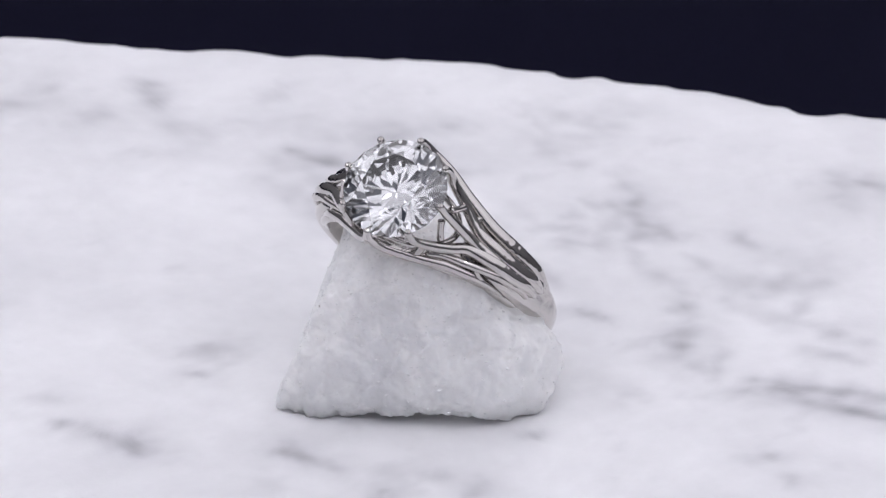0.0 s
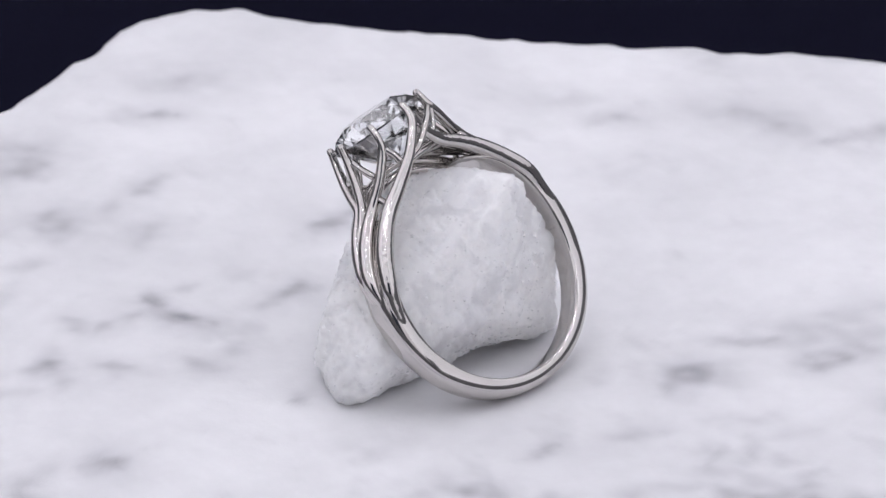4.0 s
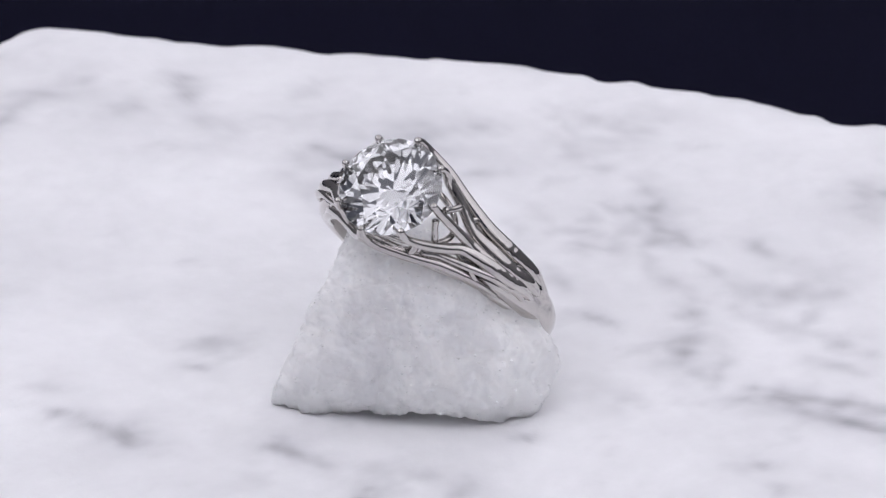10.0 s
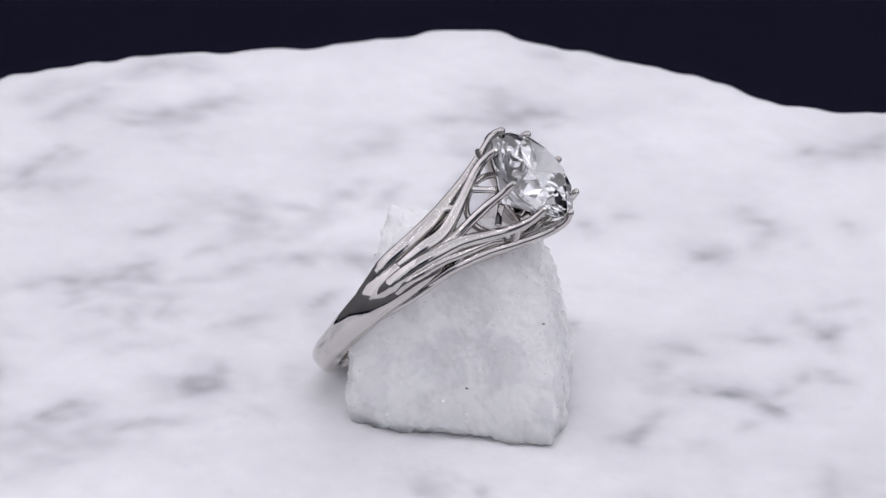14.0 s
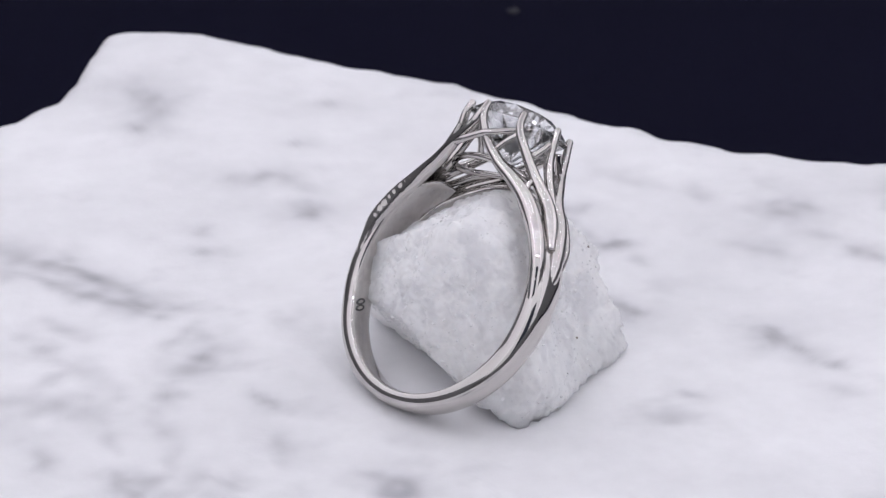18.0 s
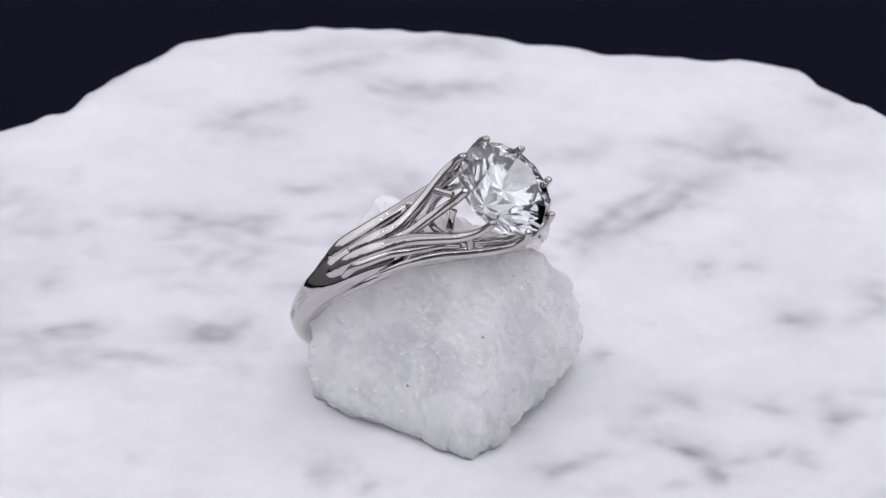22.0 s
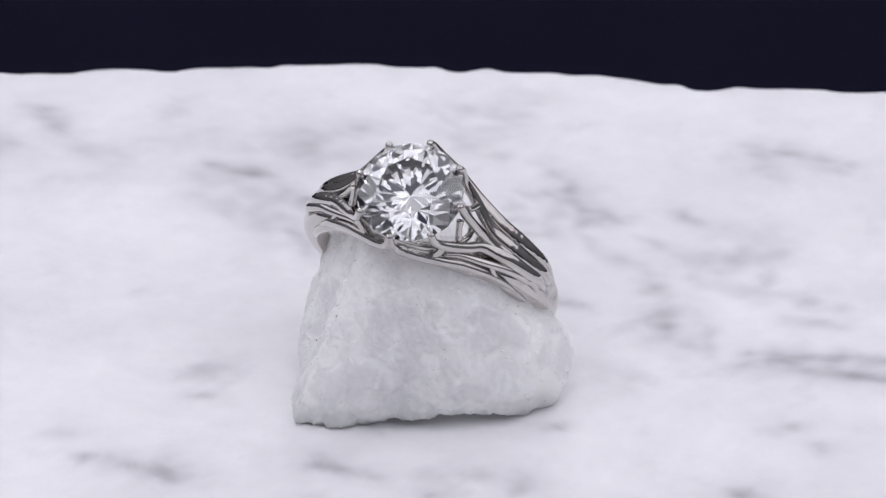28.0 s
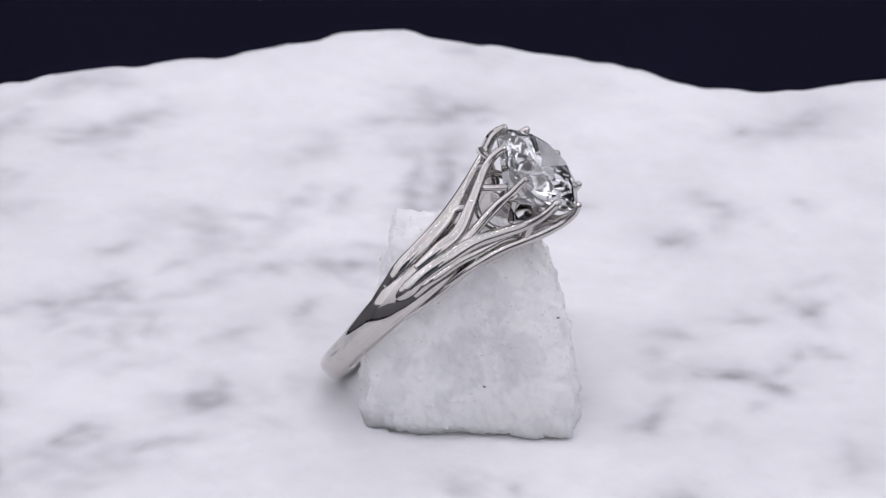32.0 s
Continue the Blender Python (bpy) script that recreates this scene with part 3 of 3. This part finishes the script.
    # the other shoulder
    for name, path, radii in (
            ("prong", [polar(98, 8.95, -0.7), polar(86, 9.1, -1.0), polar(76, 9.12, -1.25), (8.46, -1.5, 3.7), (7.25, -1.6, 5.6), (5.6, -1.85, 7.4),
                       (3.9, -2.3, 8.65), (2.3, -2.8, 9.6), (0.95, -3.45, 11.0), (0.38, -3.95, 12.3), tip(270)],
             (0.25, 0.42, 0.54, 0.64, 0.66, 0.62, 0.54, 0.45, 0.36, 0.31, 0.26)),
            ("prong", [(8.75, -0.75, 4.5), (7.6, -0.55, 6.3), (6.4, -0.55, 7.78), (4.98, -1.43, 9.42),
                       (3.7, -2.5, 11.33), (3.15, -2.8, 12.4), tip(315)],
             (0.3, 0.58, 0.52, 0.42, 0.36, 0.31, 0.28)),
            ("prong", [(8.0, -0.2, 5.6), (7.2, -0.1, 6.75), (6.4, 0.1, 7.7), (5.82, 0.12, 8.49), (5.19, 0.0, 9.6), (4.62, -0.06, 10.87), (4.27, 0.0, 12.18), tip(0)],
             (0.2, 0.38, 0.39, 0.38, 0.37, 0.34, 0.31, 0.28)),
            ("prong", [polar(84, 9.3, -0.2), (9.15, -0.1, 2.9), (8.65, 0.0, 4.6), (7.75, 0.25, 6.35), (6.26, 0.69, 8.05), (5.0, 1.5, 9.5), (4.0, 2.2, 10.66),
                       (3.35, 2.65, 12.0), tip(45)],
             (0.3, 0.58, 0.64, 0.60, 0.50, 0.44, 0.38, 0.32, 0.28)),
            ("vine", [polar(75, 9.35, 0.6), (9.0, 0.55, 4.4), (8.5, 0.72, 5.4), (7.5, 0.95, 6.7), (6.5, 1.3, 7.55), (5.4, 1.6, 8.3), (4.3, 1.9, 9.0), (3.4, 2.3, 9.4)],
             (0.2, 0.32, 0.34, 0.33, 0.31, 0.30, 0.30, 0.28)),
            ("prong", [polar(58, 8.9, 1.5), (6.3, 1.75, 6.6), (4.5, 2.3, 8.3), (3.0, 2.9, 9.4), (1.7, 3.5, 10.6), (0.68, 3.9, 11.7), (0.36, 4.02, 12.6), tip(90)],
             (0.2, 0.38, 0.42, 0.46, 0.45, 0.40, 0.33, 0.27)),
            ("branch", [(3.65, 2.45, 11.2), (3.1, 2.7, 10.3), (2.7, 2.8, 9.5), (2.3, 2.75, 8.9)], (0.28, 0.33, 0.35, 0.34)),
            ("twig", [(4.25, -0.3, 12.3), (4.4, -1.0, 11.5), (4.3, -1.8, 10.5)], (0.28, 0.24, 0.28)),
            ("twig", [(5.0, -1.2, 9.2), (5.15, -1.75, 8.6), (5.25, -2.0, 7.8)], (0.28, 0.25, 0.28)),
            ("twig", [(3.4, -2.6, 12.0), (2.6, -2.95, 11.1), (1.8, -2.95, 10.2)], (0.28, 0.24, 0.28)),
            ("twig", [(4.5, 0.4, 12.0), (4.5, 0.9, 11.2), (4.5, 1.55, 10.36)], (0.28, 0.24, 0.28))):
        strand(ring, name, path, radii)
    for sx in (1, -1):
        # the rail that closes the head on its low side
        strand(ring, "rail", [polar(sx * 88, 8.75, 1.0), polar(sx * 71, 8.62, 1.36), polar(sx * 56, 8.58, 1.55), polar(sx * 42, 8.58, 1.70), polar(sx * 29, 8.75, 2.2),
                              polar(sx * 15, 8.95, 2.65), polar(0, 9.05, 2.85)], (0.2, 0.36, 0.42, 0.45, 0.46, 0.46, 0.45), round_end=False)
        strand(ring, "twig", [polar(sx * 47, 9.0, 1.7), polar(sx * 42, 9.35, 1.6), polar(sx * 38, 9.75, 1.4)], (0.24, 0.22, 0.22), sides=8)
    # the branch that crosses behind the gem from one vine to the next prong
    strand(ring, "branch", [(-1.75, -3.55, 9.95), (-0.75, -3.96, 10.25), (0.9, -3.85, 11.1), (1.9, -3.5, 11.5), (2.9, -2.9, 12.0)],
           (0.27, 0.27, 0.25, 0.24, 0.24), sides=10)
    # the hoop of wire under the gem that ties the vines together
    part("gallery", tube([(HEAD_SHIFT + 4.25 * math.cos(t), 2.35 * math.sin(t), 9.35 - 0.35 * math.cos(2 * t)) for t in np.linspace(0, 2 * math.pi, 25)],
                         [0.25] * 25, sides=10, steps=4, round_end=False, up=(0, 0, 1)), METAL, ring)


def build_gem(ring):
    """A round brilliant with its true facets."""
    bm = bmesh.new()
    R, table, crown, pav, girdle_z = 3.84, 0.57, 0.150, 0.431, 12.95
    g0, g1 = girdle_z - 0.06, girdle_z + 0.06

    def ring_of(n, r, z, shift):
        return [bm.verts.new(Vector((r * math.cos(2 * math.pi * (i + shift) / n), r * math.sin(2 * math.pi * (i + shift) / n), z)) * MM)
                for i in range(n)]
    top = ring_of(8, R * table, g1 + 2 * R * crown, 0.5)
    mid = ring_of(8, R * 0.82, g1 + 2 * R * crown * 0.564, 0.0)
    up, down = ring_of(16, R, g1, 0.0), ring_of(16, R, g0, 0.0)
    low = ring_of(8, R * 0.24, g0 - 2 * R * pav * 0.78, 0.5)
    culet = bm.verts.new(Vector((0, 0, g0 - 2 * R * pav)) * MM)
    bm.faces.new(top)
    for i in range(8):
        j = (i + 1) % 8
        bm.faces.new((top[i], mid[j], top[j]))
        bm.faces.new((mid[i], up[2 * i], up[(2 * i + 1) % 16]))
        bm.faces.new((mid[i], up[(2 * i - 1) % 16], up[2 * i]))
        bm.faces.new((top[i], mid[i], up[2 * i + 1], mid[j]))
        bm.faces.new((low[i], down[2 * i + 1], down[2 * i]))
        bm.faces.new((low[i], down[(2 * i + 2) % 16], down[2 * i + 1]))
        bm.faces.new((culet, low[j], down[(2 * i + 2) % 16], low[i]))
    for i in range(16):
        j = (i + 1) % 16
        bm.faces.new((up[i], down[i], down[j], up[j]))
    bmesh.ops.recalc_face_normals(bm, faces=bm.faces)
    bmesh.ops.translate(bm, verts=bm.verts, vec=(HEAD_SHIFT * MM, 0, 0))
    return part("gemstone", bm, GEM, ring, "clear round brilliant-cut gemstone", smooth=False)


def build_ring():
    ring = tagged(new("ring"), "polished white gold ring with vine prongs leaning on the rock", "ring")
    ring.empty_display_size = 0.005
    ring.matrix_world = ring_pose()
    build_band(ring)
    build_strands(ring)
    build_gem(ring)
    # the maker's stamp inside the hoop, two small loops
    for shift in (-1.7, 1.7):
        loop = [polar(STAMP + shift + 1.8 * math.cos(t), R_IN - 0.0, -0.35 + 0.36 * math.sin(t + 0.7)) for t in np.linspace(0, 2 * math.pi, 13)]
        part("stamp", tube(loop, [0.065] * 13, sides=6, steps=3, round_end=False, uneven=0.0), STAMPED, ring, "dark stamped mark")
    return ring


def sheet(name, corners, material, label, category):
    """A stretched cloth panel with a small thickness."""
    bm = bmesh.new()
    a, b, c, d = (Vector(p) for p in corners)
    back = (b - a).cross(d - a).normalized() * -0.004
    front = [bm.verts.new(p) for p in (a, b, c, d)]
    rear = [bm.verts.new(p + back) for p in (a, b, c, d)]
    bm.faces.new(front)
    bm.faces.new(rear[::-1])
    for i in range(4):
        bm.faces.new((front[(i + 1) % 4], front[i], rear[i], rear[(i + 1) % 4]))
    ob = new(name, as_mesh(name, bm, material, False))
    return tagged(ob, label, category, kind="structure")


def build_tent():
    w, y0, y1, z0, z1 = 0.42, -0.42, 0.42, -0.038, 0.60
    sheet("wall_west", ((-w, y0, z0), (-w, y1, z0), (-w, y1, z1), (-w, y0, z1)), TENT_WALL, "unseen white cloth side of the light tent, glowing as fill light", "tent wall")
    sheet("wall_east", ((w, y1, z0), (w, y0, z0), (w, y0, z1), (w, y1, z1)), TENT_WALL, "unseen white cloth side of the light tent, glowing as fill light", "tent wall")
    sheet("wall_north", ((-w, y1, z0), (w, y1, z0), (w, y1, z1), (-w, y1, z1)), TENT_BACK, "unseen white cloth back of the light tent, glowing as fill light", "tent wall")
    sheet("ceiling", ((-w, y0, z1), (-w, y1, z1), (w, y1, z1), (w, y0, z1)), TENT_ROOF, "unseen white cloth roof of the light tent, glowing as fill light", "tent roof")
    # Front panels are added to brighten gem and rock; the slot reflects dark.
    for name, x0, x1, h0, h1 in (("wall_south_1", -w, -0.13, z0, z1), ("wall_south_2", 0.13, w, z0, z1), ("wall_south_3", -0.13, 0.13, 0.36, z1)):
        sheet(name, ((x1, y0, h0), (x0, y0, h0), (x0, y0, h1), (x1, y0, h1)), FRONT_FILL, "unseen glowing front panel, added as fill light, with a slot for the lens", "tent wall")
    # Unseen low panels, added only to put dark bands into the metal's reflections.
    for name, spot in (("dark_flag_1", ((-0.41, 0.41, z0), (0.41, 0.41, z0), (0.41, 0.41, 0.15), (-0.41, 0.41, 0.15))),
                       ("dark_flag_2", ((-0.41, -0.41, z0), (-0.41, 0.41, z0), (-0.41, 0.41, 0.15), (-0.41, -0.41, 0.15))),
                       ("dark_flag_3", ((0.41, 0.41, z0), (0.41, -0.41, z0), (0.41, -0.41, 0.15), (0.41, 0.41, 0.15))),
                       ("dark_flag_4", ((0.41, -0.41, z0), (-0.41, -0.41, z0), (-0.41, -0.41, 0.10), (0.41, -0.41, 0.10)))):
        sheet(name, spot, DARK_FLAG, "unseen dark grey panel added to darken reflections", "cloth")
    sheet("ground", ((-3, -3, z0), (3, -3, z0), (3, 3, z0), (-3, 3, z0)), CLOTH, "dark cloth under the turntable", "cloth")


def build_strip():
    """A white bar with a row of small bright diodes, facing down."""
    bar = tagged(new("led_strip"), "white bar with a row of lit diodes", "lamp", "strips under the tent roof")
    bar.empty_display_size = 0.02
    bm = bmesh.new()
    bmesh.ops.create_cube(bm, size=1.0, matrix=Matrix.Diagonal((0.40, 0.016, 0.008, 1)))
    bmesh.ops.bevel(bm, geom=bm.edges[:], offset=0.002, segments=2, affect="EDGES")
    part("housing", bm, PLASTIC, bar)
    bm = bmesh.new()
    bmesh.ops.create_cone(bm, cap_ends=True, segments=10, radius1=0.0034, radius2=0.0037, depth=0.002)
    chip = as_mesh("diode", bm, DIODE, False)
    for k in range(20):
        one = new("diode", chip)
        one.parent = bar
        one.location = ((k - 9.5) * 0.019, 0, -0.0052)
    return bar


build_tent()
strip = build_strip()
strip.matrix_world = pose(0.0, -0.33, 0.596)
copy_thing(strip, pose(-0.12, 0.0, 0.596, 0, 0, 90))
copy_thing(strip, pose(0.12, 0.0, 0.596, 0, 0, 90))
copy_thing(strip, pose(0.0, 0.33, 0.596))
copy_thing(strip, pose(-0.36, -0.10, 0.596, 0, 0, 90))
copy_thing(strip, pose(0.36, -0.10, 0.596, 0, 0, 90))
turntable = build_turntable()
lint = build_lint()
slab = build_slab()
rock = build_rock()
ring = build_ring()

# ---------------------------------------------------------------- the swing of the turntable
SWING = ((-0.5, 39.9), (0.0, 27.8), (5.05, -94.9), (9.0, 0.3), (13.0, 97.2), (17.43, 205.2), (19.0, 168.9), (23.0, 72.3), (25.5, 13.5),
         (26.23, -4.0), (28.0, 38.0), (30.0, 86.4), (31.0, 110.3), (31.9, 131.5), (32.2, 125.0))


def swing(t):
    """The turntable's angle in degrees: an even speed, with short soft stops where it turns back."""
    times, angles = zip(*SWING)
    return float(np.mean([np.interp(t + d, times, angles) for d in np.linspace(-0.15, 0.15, 13)]))


def motions():
    stops = sorted({round(0.5 * k, 2) for k in range(65)} | {round(b + d, 2) for b in (5.05, 17.43, 26.23, 31.85) for d in (-0.25, -0.12, 0.0, 0.12)})
    for thing in (turntable, lint, slab, rock, ring):
        home = thing.matrix_basis.copy()
        walk(thing, [(t, pose(0, 0, 0, 0, 0, swing(t)) @ home) for t in stops if t <= 32.0])


motions()
